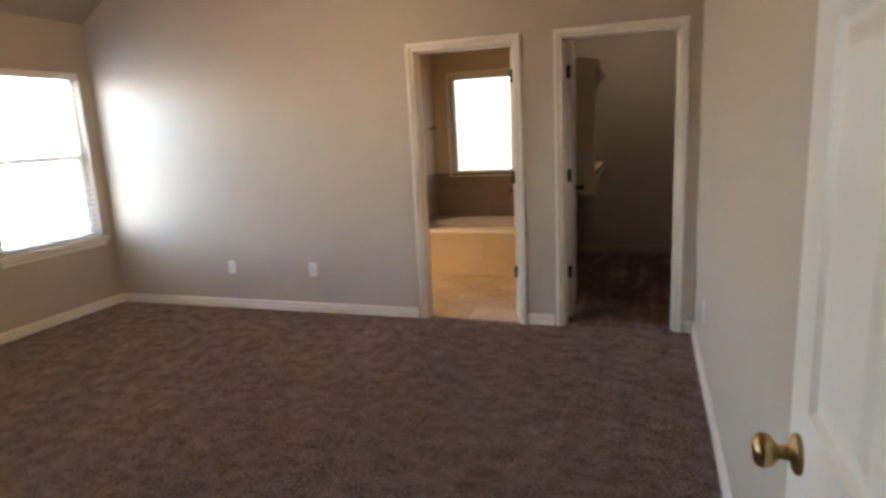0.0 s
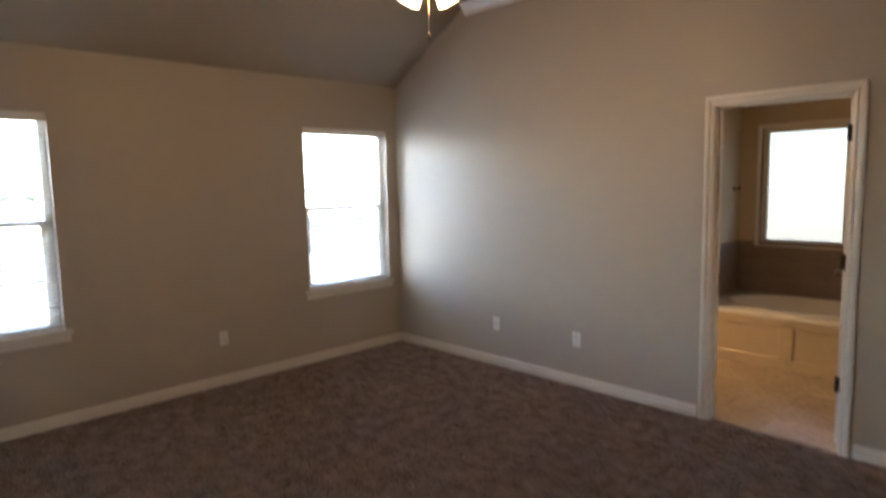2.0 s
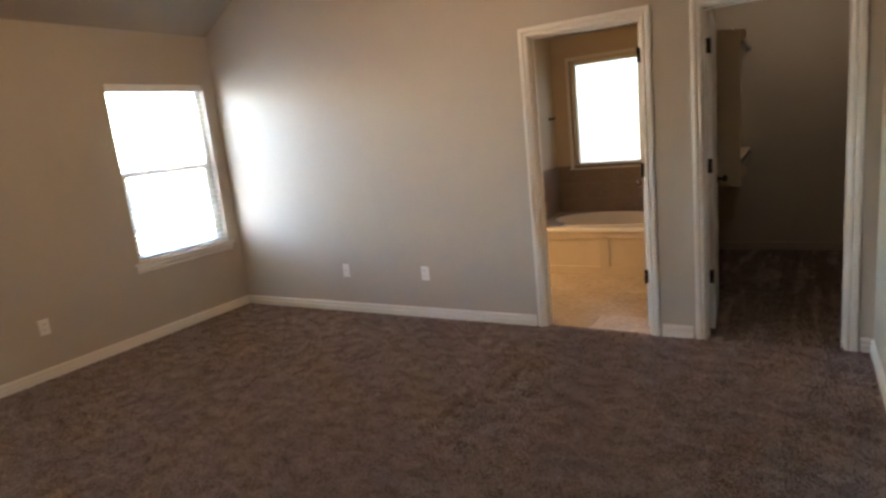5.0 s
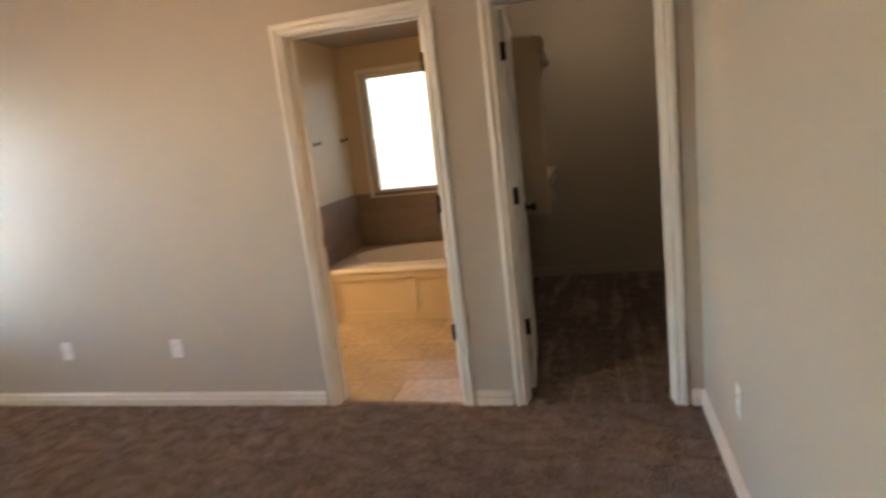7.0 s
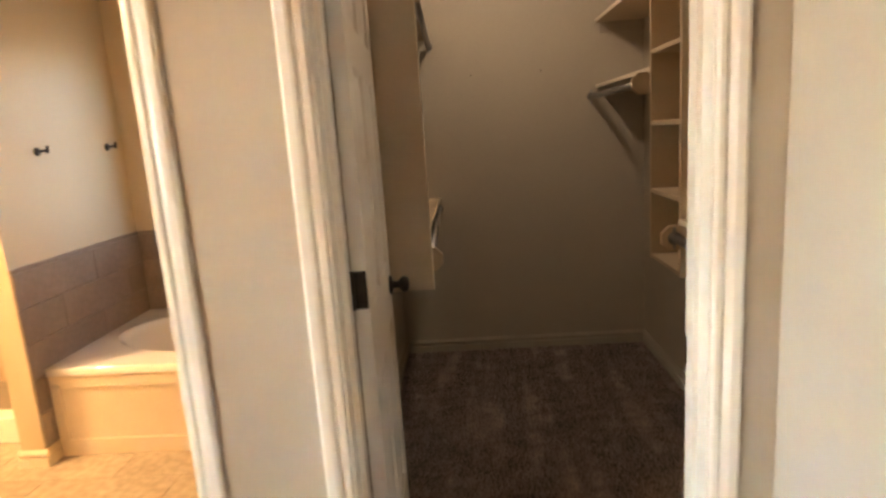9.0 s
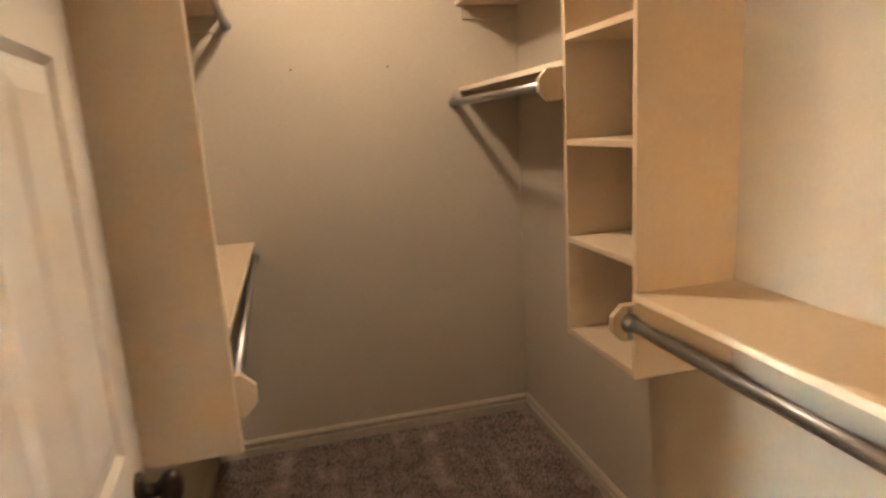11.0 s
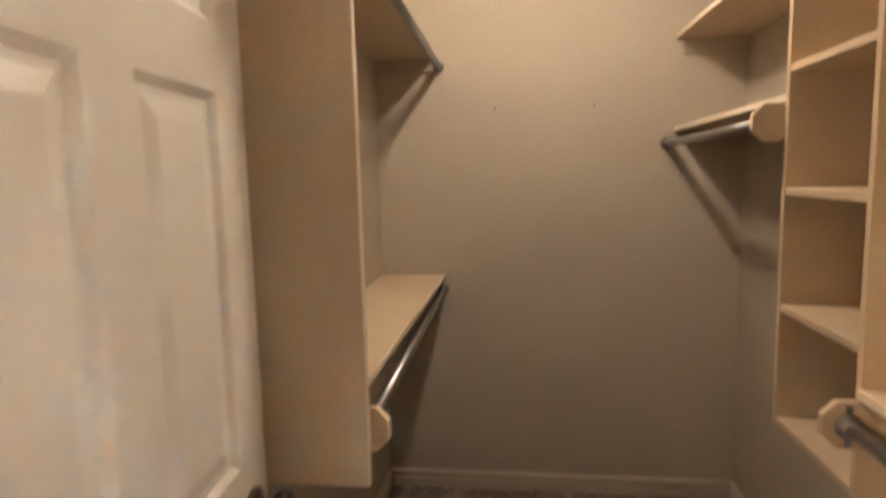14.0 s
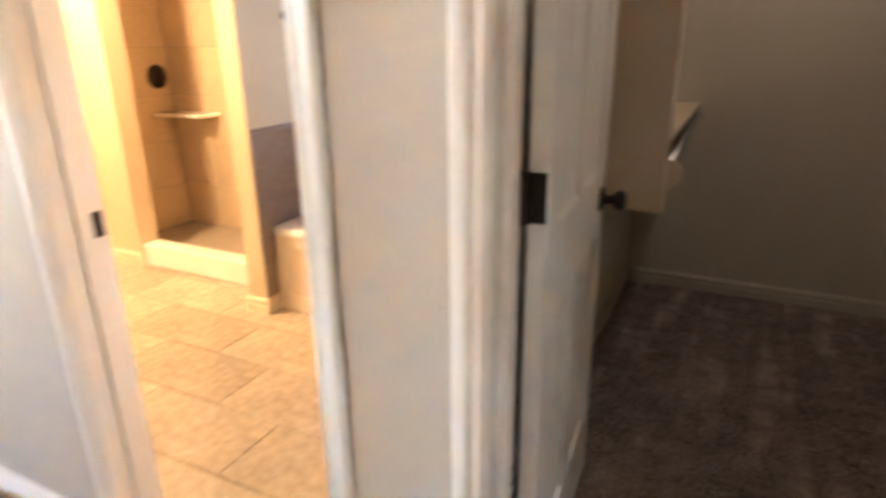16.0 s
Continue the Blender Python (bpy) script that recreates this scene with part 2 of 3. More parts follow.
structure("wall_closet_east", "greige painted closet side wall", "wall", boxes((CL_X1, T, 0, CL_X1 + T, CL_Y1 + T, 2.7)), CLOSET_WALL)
structure("wall_bath_north", "cream painted bathroom wall with a frosted window", "wall", boxes(
    (BA_X0, BA_Y1, 0, BW0, BA_Y1 + T, 2.7), (BW0, BA_Y1, 0, BW1, BA_Y1 + T, BWZ0),
    (BW0, BA_Y1, BWZ1, BW1, BA_Y1 + T, 2.7), (BW1, BA_Y1, 0, BA_X1, BA_Y1 + T, 2.7)), BATH_WALL)
structure("wall_bath_west", "cream painted bathroom side wall", "wall", boxes((BA_X0 - T, T, 0, BA_X0, BA_Y1 + T, 2.7)), BATH_WALL)
structure("wall_stub", "cream painted partition between shower and tub", "wall", boxes((SX0, SY, 0, SX1, BA_Y1, BA_H)), BATH_WALL)
structure("wall_shower_west", "cream painted partition beside the shower", "wall", boxes((BA_X0, 1.60, 0, SWX, 1.74, BA_H), (BA_X0, 1.74, 0, SHX, BA_Y1, BA_H)), BATH_WALL)
structure("wall_hall", "plain greige hallway walls outside the bedroom", "wall", boxes(
    (3.78, -6.5, 0, 3.9, YS - T, 2.7), (XR, -6.5, 0, XR + T, YS - T, 2.7), (3.78, -6.62, 0, XR + T, -6.5, 2.7)), WALL)

bm = bmesh.new()
prof = [(0, H_LOW), (CREASE, H_FLAT), (XR, H_FLAT), (XR, H_FLAT + 0.06), (CREASE - 0.03, H_FLAT + 0.06), (0, H_LOW + 0.07)]
ra = [bm.verts.new((x, YS, z)) for x, z in prof]
rb = [bm.verts.new((x, 0, z)) for x, z in prof]
for i in range(6):
    j = (i + 1) % 6
    bm.faces.new((ra[i], ra[j], rb[j], rb[i]))
bm.faces.new(ra), bm.faces.new(list(reversed(rb)))
bmesh.ops.recalc_face_normals(bm, faces=bm.faces)
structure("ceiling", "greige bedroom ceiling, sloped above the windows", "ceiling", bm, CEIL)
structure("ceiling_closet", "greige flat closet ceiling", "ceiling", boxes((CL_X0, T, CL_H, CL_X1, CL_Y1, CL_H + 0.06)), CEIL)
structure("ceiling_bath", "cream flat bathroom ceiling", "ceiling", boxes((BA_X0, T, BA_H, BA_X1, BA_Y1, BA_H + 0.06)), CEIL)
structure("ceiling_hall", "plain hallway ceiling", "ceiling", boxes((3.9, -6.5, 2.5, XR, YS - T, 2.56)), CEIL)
structure("roof", "plain roof deck closing the house", "roof", boxes((-0.5, -7, 3.22, 6.2, 3.2, 3.3)), CLAY)
structure("floor", "brown cut pile carpet over bedroom and closet", "carpet", boxes(
    (0, YS - T, -0.1, XR, 0.03, 0), (3.98, 0.03, -0.1, CL_X1, CL_Y1, 0), (3.9, -6.5, -0.1, XR, YS - T, 0)), CARPET)


def pile(x0, y0, x1, y1, material, step=0.0135):
    """Tufts of the carpet: small leaning three sided points, brushed by broad patches."""
    nx, ny = int((x1 - x0) / step), int((y1 - y0) / step)
    gx, gy = np.meshgrid(np.arange(nx), np.arange(ny))
    n = nx * ny
    cx = x0 + (gx.ravel() + 0.5 + np.random.uniform(-0.45, 0.45, n)) * step
    cy = y0 + (gy.ravel() + 0.5 + np.random.uniform(-0.45, 0.45, n)) * step
    turn = np.random.uniform(0, 2 * np.pi, n)
    r = np.random.uniform(0.006, 0.0095, n)
    brush = 2.2 * np.sin(2.1 * cx + 1.3 * np.sin(2.7 * cy)) + 2.0 * np.sin(3.3 * cy + 1.7 * np.sin(1.9 * cx) + 0.8) + np.random.normal(0, 1.0, n)
    lean = np.random.uniform(0.002, 0.009, n)
    v = np.zeros((n, 4, 3))
    for k in range(3):
        v[:, k, 0] = cx + r * np.cos(turn + k * 2.0944)
        v[:, k, 1] = cy + r * np.sin(turn + k * 2.0944)
        v[:, k, 2] = -0.003
    v[:, 3, 0] = cx + lean * np.cos(brush)
    v[:, 3, 1] = cy + lean * np.sin(brush)
    v[:, 3, 2] = np.random.uniform(0.007, 0.013, n)
    b = np.arange(n)[:, None] * 4
    faces = np.concatenate([b + np.array(c) for c in ((0, 1, 3), (1, 2, 3), (2, 0, 3))])
    data = bpy.data.meshes.new("carpet_pile")
    data.from_pydata(v.reshape(-1, 3).tolist(), [], faces.tolist())
    data.materials.append(material)
    ob = new("carpet_pile", data)
    ob.parent = bpy.data.objects["floor"]
    return tagged(ob, "brown carpet tufts", kind="stuff")


pile(0.01, YS, XR - 0.01, 0.0, CARPET)
pile(CL_X0 + 0.01, 0.13, CL_X1 - 0.01, CL_Y1 - 0.01, VACUUMED)
pile(CD0 + 0.025, 0.0, CD1 - 0.025, 0.13, VACUUMED)
bath_floor = structure("floor_bath", "beige stone look tile floor of the bathroom", "floor",
                       boxes((BA_X0, 0.03, -0.1, BA_X1, BA_Y1, -0.006)), GROUT)

# mouldings
BASE = [(0, 0), (0.016, 0), (0.016, 0.044), (0.005, 0.048), (0.005, 0.056), (0.015, 0.060), (0.015, 0.071), (0.005, 0.083), (0, 0.085)]
CAS = [(0, 0), (0.009, 0), (0.013, 0.004), (0.013, 0.014), (0.007, 0.018), (0.007, 0.022), (0.016, 0.028), (0.019, 0.034), (0.019, 0.050),
       (0.012, 0.057), (0, 0.057)]
CROWN = [(0, 0), (0.012, 0), (0.016, 0.02), (0.05, 0.06), (0.07, 0.07), (0.074, 0.095), (0, 0.095)]


def skirting(name, label, a, b, out, material=None):
    structure(name, label, "baseboard", sweep(BASE, a, b, out), material or TRIM)


WHITE_BASE = "white stepped baseboard along the carpet"
TAN_BASE = "greige painted baseboard along the closet carpet"
G = 0.0
skirting("baseboard", WHITE_BASE, (0.016, G, 0), (BD0 - 0.06, G, 0), (0, -1, 0))
skirting("baseboard", WHITE_BASE, (BD1 + 0.06, G, 0), (CD0 - 0.06, G, 0), (0, -1, 0))
skirting("baseboard", WHITE_BASE, (CD1 + 0.06, G, 0), (XR - 0.016, G, 0), (0, -1, 0))
skirting("baseboard", WHITE_BASE, (0, YS, 0), (0, 0, 0), (1, 0, 0))
skirting("baseboard", WHITE_BASE, (XR, YS, 0), (XR, 0, 0), (-1, 0, 0))
skirting("baseboard", WHITE_BASE, (0.016, YS, 0), (ED0 - 0.06, YS, 0), (0, 1, 0))
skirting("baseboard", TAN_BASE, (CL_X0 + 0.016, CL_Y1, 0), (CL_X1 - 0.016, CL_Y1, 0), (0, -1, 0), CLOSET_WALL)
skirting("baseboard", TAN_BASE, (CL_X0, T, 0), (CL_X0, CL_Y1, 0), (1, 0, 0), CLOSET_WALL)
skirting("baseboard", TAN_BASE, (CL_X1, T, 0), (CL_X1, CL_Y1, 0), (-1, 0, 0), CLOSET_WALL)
skirting("baseboard", "cream baseboard round the partition end", (SX0 - 0.016, SY, 0), (SX1 + 0.016, SY, 0), (0, -1, 0), APRON)
skirting("baseboard", "cream baseboard beside the tub", (SX1, SY, 0), (SX1, TUB_Y - 0.002, 0), (1, 0, 0), APRON)
skirting("baseboard", "cream baseboard beside the shower", (BA_X0, 1.60, 0), (SWX + 0.016, 1.60, 0), (0, -1, 0), APRON)
skirting("baseboard", "cream bathroom baseboard", (BA_X0, T, 0), (BD0 - 0.06, T, 0), (0, 1, 0), APRON)
structure("crown_moulding", "white crown moulding under the flat ceiling", "moulding",
          sweep(CROWN, (CREASE, 0, H_FLAT - 0.096), (XR, 0, H_FLAT - 0.096), (0, -1, 0)), TRIM)


def doorway(name, label, x0, x1, y_front, y_back, sign):
    """Jambs, stops and casings of a doorway; sign: -1 where the room that is seen lies towards -y."""
    d = thing(name, label, "door frame", kind="structure")
    t = 0.019
    e = 0.002
    ya, yb = min(y_front, y_back) - e, max(y_front, y_back) + e
    part("jamb", boxes((x0, ya, 0, x0 + t, yb, DH - t), bevel=0.001), TRIM, d)
    part("jamb", boxes((x1 - t, ya, 0, x1, yb, DH - t), bevel=0.001), TRIM, d)
    part("head_jamb", boxes((x0, ya, DH - t, x1, yb, DH), bevel=0.001), TRIM, d)
    ys = y_back + sign * 0.037
    s0, s1 = (ys, ys + sign * 0.035)
    part("door_stop", boxes((x0 + t, s0, 0, x0 + t + 0.011, s1, DH - t)), TRIM, d)
    part("door_stop", boxes((x1 - t - 0.011, s0, 0, x1 - t, s1, DH - t)), TRIM, d)
    part("door_stop", boxes((x0 + t, s0, DH - t - 0.011, x1 - t, s1, DH - t)), TRIM, d)
    r = 0.006
    for y, o in ((y_front, (0, sign, 0)), (y_back, (0, -sign, 0))):
        for xx, dx in ((x0 + t - r, -1), (x1 - t + r, 1)):
            bm = bmesh.new()
            lo = [bm.verts.new((xx + dx * h, y + o[1] * dd, 0)) for dd, h in CAS]
            hi = [bm.verts.new((xx + dx * h, y + o[1] * dd, DH - t + r + h)) for dd, h in CAS]
            n = len(CAS)
            for i in range(n):
                j = (i + 1) % n
                bm.faces.new((lo[i], lo[j], hi[j], hi[i]))
            bm.faces.new(lo), bm.faces.new(list(reversed(hi)))
            bmesh.ops.recalc_face_normals(bm, faces=bm.faces)
            part("casing", bm, TRIM, d)
        bm = bmesh.new()
        le = [bm.verts.new((x0 + t - r - h, y + o[1] * dd, DH - t + r + h)) for dd, h in CAS]
        ri = [bm.verts.new((x1 - t + r + h, y + o[1] * dd, DH - t + r + h)) for dd, h in CAS]
        for i in range(len(CAS)):
            j = (i + 1) % len(CAS)
            bm.faces.new((le[i], le[j], ri[j], ri[i]))
        bm.faces.new(le), bm.faces.new(list(reversed(ri)))
        bmesh.ops.recalc_face_normals(bm, faces=bm.faces)
        part("head_casing", bm, TRIM, d)
    return d


bath_way = doorway("door_frame_1", "white painted doorway casing to the bathroom", BD0, BD1, 0, T, -1)
closet_way = doorway("door_frame_2", "white painted doorway casing to the closet", CD0, CD1, 0, T, -1)
entry_way = doorway("door_frame_3", "white painted entry doorway casing", ED0, ED1, YS - T, YS, -1)
part("strike_plate", boxes((CD1 - 0.0205, 0.085, 0.90, CD1 - 0.018, 0.118, 0.965), bevel=0.001), BRONZE, closet_way, "dark bronze strike plate")
part("strike_plate", boxes((BD0 + 0.018, 0.085, 0.90, BD0 + 0.0205, 0.118, 0.965), bevel=0.001), BRONZE, bath_way, "dark bronze strike plate")


def panel_door(name, label, width, knob_metal, m, pin=-0.006):
    """A six panel door leaf, hinged at its local x = 0, its thickness along y; m puts the hinge side in place."""
    d = thing(name, label, "door", at=m)
    h, th = 2.02, 0.035
    st, mid = 0.105, 0.095
    px = ((st, (width - mid) / 2), ((width + mid) / 2, width - st))
    pz = ((0.235, 0.83), (1.015, 1.60), (1.70, 1.90))
    bm = bmesh.new()
    box(bm, 0, 0, 0.012, st, th, h)
    box(bm, width - st, 0, 0.012, width, th, h)
    box(bm, (width - mid) / 2, 0, 0.012, (width + mid) / 2, th, h)
    z = 0.012
    for a, b in pz + ((h, h),):
        for xa, xb in px:
            box(bm, xa, 0, z, xb, th, a)
        z = b
    bmesh.ops.remove_doubles(bm, verts=bm.verts, dist=0.0001)
    part("leaf_frame", bm, DOOR, d)
    for a, b in pz:
        for xa, xb in px:
            bm = bmesh.new()
            for y_face, y_in in ((0.0, 1), (th, -1)):
                rings = []
                for inset, deep in ((0, 0.0), (0.012, 0.009), (0.024, 0.009), (0.050, 0.003)):
                    yy = y_face + y_in * deep
                    rings.append([bm.verts.new(p) for p in ((xa + inset, yy, a + inset), (xb - inset, yy, a + inset),
                                                            (xb - inset, yy, b - inset), (xa + inset, yy, b - inset))])
                for r0, r1 in zip(rings, rings[1:]):
                    for i in range(4):
                        j = (i + 1) % 4
                        bm.faces.new((r0[i], r0[j], r1[j], r1[i]))
                bm.faces.new(rings[-1])
            bmesh.ops.recalc_face_normals(bm, faces=bm.faces)
            part("panel", bm, DOOR, d)
    for y, sgn in ((0, -1), (th, 1)):
        turn = Matrix.Translation((width - 0.07, y, 0.93)) @ Matrix.Rotation(radians(-90 * sgn), 4, "X")
        prof = [(0.0, 0), (0.033, 0.0), (0.033, 0.006), (0.028, 0.010), (0.013, 0.013), (0.012, 0.030), (0.020, 0.036),
                (0.027, 0.044), (0.0285, 0.054), (0.025, 0.063), (0.014, 0.068), (0.0, 0.069)]
        part("knob", lathe(prof, turn), knob_metal, d, "round door knob")
    part("latch_plate", boxes((width - 0.0005, 0.006, 0.90, width + 0.0015, 0.029, 0.96)), BRONZE, d)
    for z in (0.37, 1.09, 1.82):
        hinge = part("hinge", boxes((-0.0015, 0.002, z - 0.045, 0.0, th - 0.003, z + 0.045)), BRONZE, d, "dark bronze hinge")
        part("knuckle", rod((-0.004, pin, z - 0.046), (-0.004, pin, z + 0.046), 0.008), BRONZE, hinge)
        part("hinge_leaf", boxes((-0.030, pin - 0.0015, z - 0.045, -0.004, pin + 0.0015, z + 0.045), bevel=0.001), BRONZE, hinge)
    return d


panel_door("closet_door", "white six panel door standing open into the closet", 0.735, BRONZE,
           pose(4.209, 0.182, 0, 0, 0, 94.0), pin=0.039)
panel_door("bathroom_door", "white six panel door standing open into the bathroom", 0.722, PEWTER,
           pose(3.823, 0.135, 0, 0, 0, 100), pin=0.039)
panel_door("entry_door", "white six panel door open against the wall, brass knob", 0.826, BRASS,
           pose(5.009, YS + 0.012, 0, 0, 0, 90))


# ---- bedroom ----
def bedroom_window(name, y0, y1):
    w = thing(name, "single hung white vinyl window with open slatted blinds", "window", kind="structure")
    x = -0.095
    f = 0.045
    zm = (WZ0 + WZ1) / 2 + 0.01
    fr = part("window_frame", boxes(
        (x - 0.02, y0, WZ0, x + 0.03, y0 + f, WZ1), (x - 0.02, y1 - f, WZ0, x + 0.03, y1, WZ1),
        (x - 0.02, y0 + f, WZ0, x + 0.03, y1 - f, WZ0 + f), (x - 0.02, y0 + f, WZ1 - f, x + 0.03, y1 - f, WZ1), bevel=0.003), VINYL, w)
    part("meeting_rail", boxes((x - 0.015, y0 + f, zm - 0.022, x + 0.033, y1 - f, zm + 0.022), bevel=0.003), VINYL, fr)
    s = 0.028
    part("lower_sash", boxes(
        (x, y0 + f, WZ0 + f, x + 0.026, y0 + f + s, zm - 0.022), (x, y1 - f - s, WZ0 + f, x + 0.026, y1 - f, zm - 0.022),
        (x, y0 + f + s, WZ0 + f, x + 0.026, y1 - f - s, WZ0 + f + s), bevel=0.002), VINYL, fr)
    for za, zb in ((WZ0 + f, zm - 0.022), (zm + 0.022, WZ1 - f)):
        p = part("pane", boxes((x + 0.004, y0 + f, za, x + 0.008, y1 - f, zb)), CLEAR, w)
        p.visible_shadow = False
    part("window_sill", boxes((-0.06, y0 + 0.001, WZ0 - 0.002, 0.0, y1 - 0.001, WZ0 + 0.018),
                              (0.0, y0 - 0.045, WZ0 - 0.004, 0.035, y1 + 0.045, WZ0 + 0.018), bevel=0.004), TRIM, w, "white wooden window sill")
    part("apron", sweep(CAS, (0, y0 - 0.03, WZ0 - 0.064), (0, y1 + 0.03, WZ0 - 0.064), (1, 0, 0)), TRIM, w)
    b = thing("window_blind", "white two inch slatted blind, lowered with slats open", "blind", group="blinds in the bedroom windows")
    part("valance", boxes((-0.062, y0 + 0.006, WZ1 - 0.062, -0.004, y1 - 0.006, WZ1 - 0.002), bevel=0.004), BLIND, b)
    n = 30
    slat = None
    for i in range(n):
        z = WZ0 + 0.06 + i * (WZ1 - WZ0 - 0.14) / (n - 1)
        if slat is None:
            bm = boxes((-0.024, y0 + 0.012, -0.0013, 0.024, y1 - 0.012, 0.0013))
            slat = part("slat", bm, BLIND, b)
            o = slat
        else:
            o = new("slat", slat.data)
            o.parent = b
        o.matrix_basis = pose(-0.034, 0, z, 0, 1, 0)
    part("bottom_rail", boxes((-0.058, y0 + 0.012, WZ0 + 0.022, -0.010, y1 - 0.012, WZ0 + 0.038), bevel=0.003), BLIND, b)
    for yy in (y0 + 0.16, (y0 + y1) / 2, y1 - 0.16):
        for xx in (-0.0595, -0.0085):
            part("ladder_cord", rod((xx, yy, WZ0 + 0.03), (xx, yy, WZ1 - 0.05), 0.0012, 6), BLIND, b)


bedroom_window("window_1", *W1)
bedroom_window("window_2", *W2)


def outlet(label, m, sockets=True):
    """A wall plate; local x across, z up, y out of the wall."""
    o = thing("wall_outlet", label, "outlet", group="outlets low on the bedroom walls", at=m)
    bm = bmesh.new()
    box(bm, -0.036, 0, -0.058, 0.036, 0.006, 0.058, bevel=0.003)
    part("plate", bm, PLATE, o)
    if sockets:
        for z in (-0.021, 0.021):
            s = part("receptacle", boxes((-0.0165, 0.006, z - 0.014, 0.0165, 0.0085, z + 0.014), bevel=0.002), PLATE, o)
            part("slots", boxes((-0.008, 0.0085, z - 0.003, -0.0055, 0.009, z + 0.006), (0.0055, 0.0085, z - 0.003, 0.008, 0.009, z + 0.006),
                                (-0.002, 0.0085, z - 0.010, 0.002, 0.009, z - 0.006)), SLOT, s)
    else:
        part("jack", rod((0, 0.005, 0), (0, 0.013, 0), 0.005), BRASS, o)
    return o


outlet("white plate with a cable jack on the wall", pose(1.285, 0, 0.37, 0, 0, 180), False)
outlet("white duplex power outlet on the wall", pose(2.095, 0, 0.37, 0, 0, 180))
outlet("white duplex outlet under the windows", pose(0, -1.86, 0.385, 0, 0, -90))
outlet("white duplex outlet beside the closet door", pose(XR, -0.745, 0.385, 0, 0, 90))


def ceiling_fan(x, y):
    f = thing("ceiling_fan", "dark five blade ceiling fan with lit glass shades", "ceiling fan", at=pose(x, y, 0))
    part("canopy", lathe([(0.0, 3.10), (0.072, 3.10), (0.075, 3.075), (0.066, 3.045), (0.040, 3.02), (0.020, 3.01), (0.0, 3.01)]), PEWTER, f)
    part("downrod", rod((0, 0, 2.74), (0, 0, 3.03), 0.0125), PEWTER, f)
    part("motor", lathe([(0.0, 2.790), (0.03, 2.785), (0.035, 2.765), (0.09, 2.758), (0.118, 2.748), (0.122, 2.70), (0.118, 2.665), (0.10, 2.650),
                         (0.075, 2.640), (0.0, 2.638)], sides=40), PEWTER, f)
    part("switch_housing", lathe([(0.0, 2.64), (0.052, 2.64), (0.060, 2.625), (0.060, 2.585), (0.045, 2.565), (0.02, 2.555), (0.0, 2.553)]), PEWTER, f)
    arm = blade = under = None
    for k in range(5):
        m = pose(0, 0, 0, 0, 0, 47 + 72 * k)
        if blade is None:
            bm = bmesh.new()
            out = [(0.19, -0.050), (0.30, -0.062), (0.50, -0.069), (0.62, -0.066), (0.655, -0.052), (0.665, 0.0)]
            out += [(a, -b) for a, b in reversed(out[:-1])]
            tp = [bm.verts.new((a, b, 0.004)) for a, b in out]
            lo = [bm.verts.new((a, b, 0.0)) for a, b in out]
            bm.faces.new(tp)
            bm.faces.new(list(reversed(lo))).material_index = 1
            for i in range(len(out)):
                j = (i + 1) % len(out)
                bm.faces.new((lo[i], lo[j], tp[j], tp[i]))
            bmesh.ops.recalc_face_normals(bm, faces=bm.faces)
            blade = part("blade", bm, [BLADE_TOP, BLADE_UNDER], f, "dark brown wooden fan blade")
            bm = boxes((0.08, -0.014, -0.008, 0.20, 0.014, -0.001), (0.185, -0.034, -0.006, 0.265, 0.034, -0.0005), bevel=0.003)
            arm = part("blade_arm", bm, PEWTER, f)
            b, a = blade, arm
        else:
            b, a = new("blade", blade.data), new("blade_arm", arm.data)
            b.parent = a.parent = f
            tagged(b, "dark brown wooden fan blade")
        tilt = Matrix.Rotation(radians(-12), 4, "X")
        b.matrix_basis = m @ Matrix.Translation((0, 0, 2.655)) @ tilt
        a.matrix_basis = m @ Matrix.Translation((0, 0, 2.653)) @ tilt
    for k in range(4):
        m = pose(0, 0, 0, 0, 0, 47 + 45 + 90 * k) @ Matrix.Translation((0.055, 0, 2.585)) @ Matrix.Rotation(radians(140), 4, "Y")
        holder = part("lamp_arm", lathe([(0.0, -0.01), (0.012, -0.01), (0.012, 0.02), (0.024, 0.03), (0.024, 0.045), (0.0, 0.045)], m, 16), PEWTER, f)
        part("shade", lathe([(0.0, 0.036), (0.022, 0.036), (0.032, 0.05), (0.046, 0.075), (0.054, 0.10), (0.056, 0.125), (0.061, 0.140), (0.058, 0.141),
                             (0.050, 0.115), (0.0, 0.112)], m, 24), BULB, holder, "lit frosted bell glass shade")
    part("pull_chain", rod((0.02, -0.02, 2.30), (0.02, -0.02, 2.56), 0.0022, 8), BRASS, f)
    part("chain_pull", lathe([(0.0, 2.26), (0.006, 2.265), (0.008, 2.285), (0.004, 2.30), (0.0, 2.302)], Matrix.Translation((0.02, -0.02, 0)), 12), BRONZE, f)
    lamp("fan_light", "POINT", 0.7, WARM, pose(x, y, 2.40), 0.06)


ceiling_fan(*FAN)


# ---- closet ----
SH = 0.018
TOP = 2.005
TOP_W = 1.975
XL = 4.30
XF = 5.255
CT = "closet shelving"
PANEL_Y = 1.09
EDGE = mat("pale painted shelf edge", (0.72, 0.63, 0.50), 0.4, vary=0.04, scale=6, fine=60)


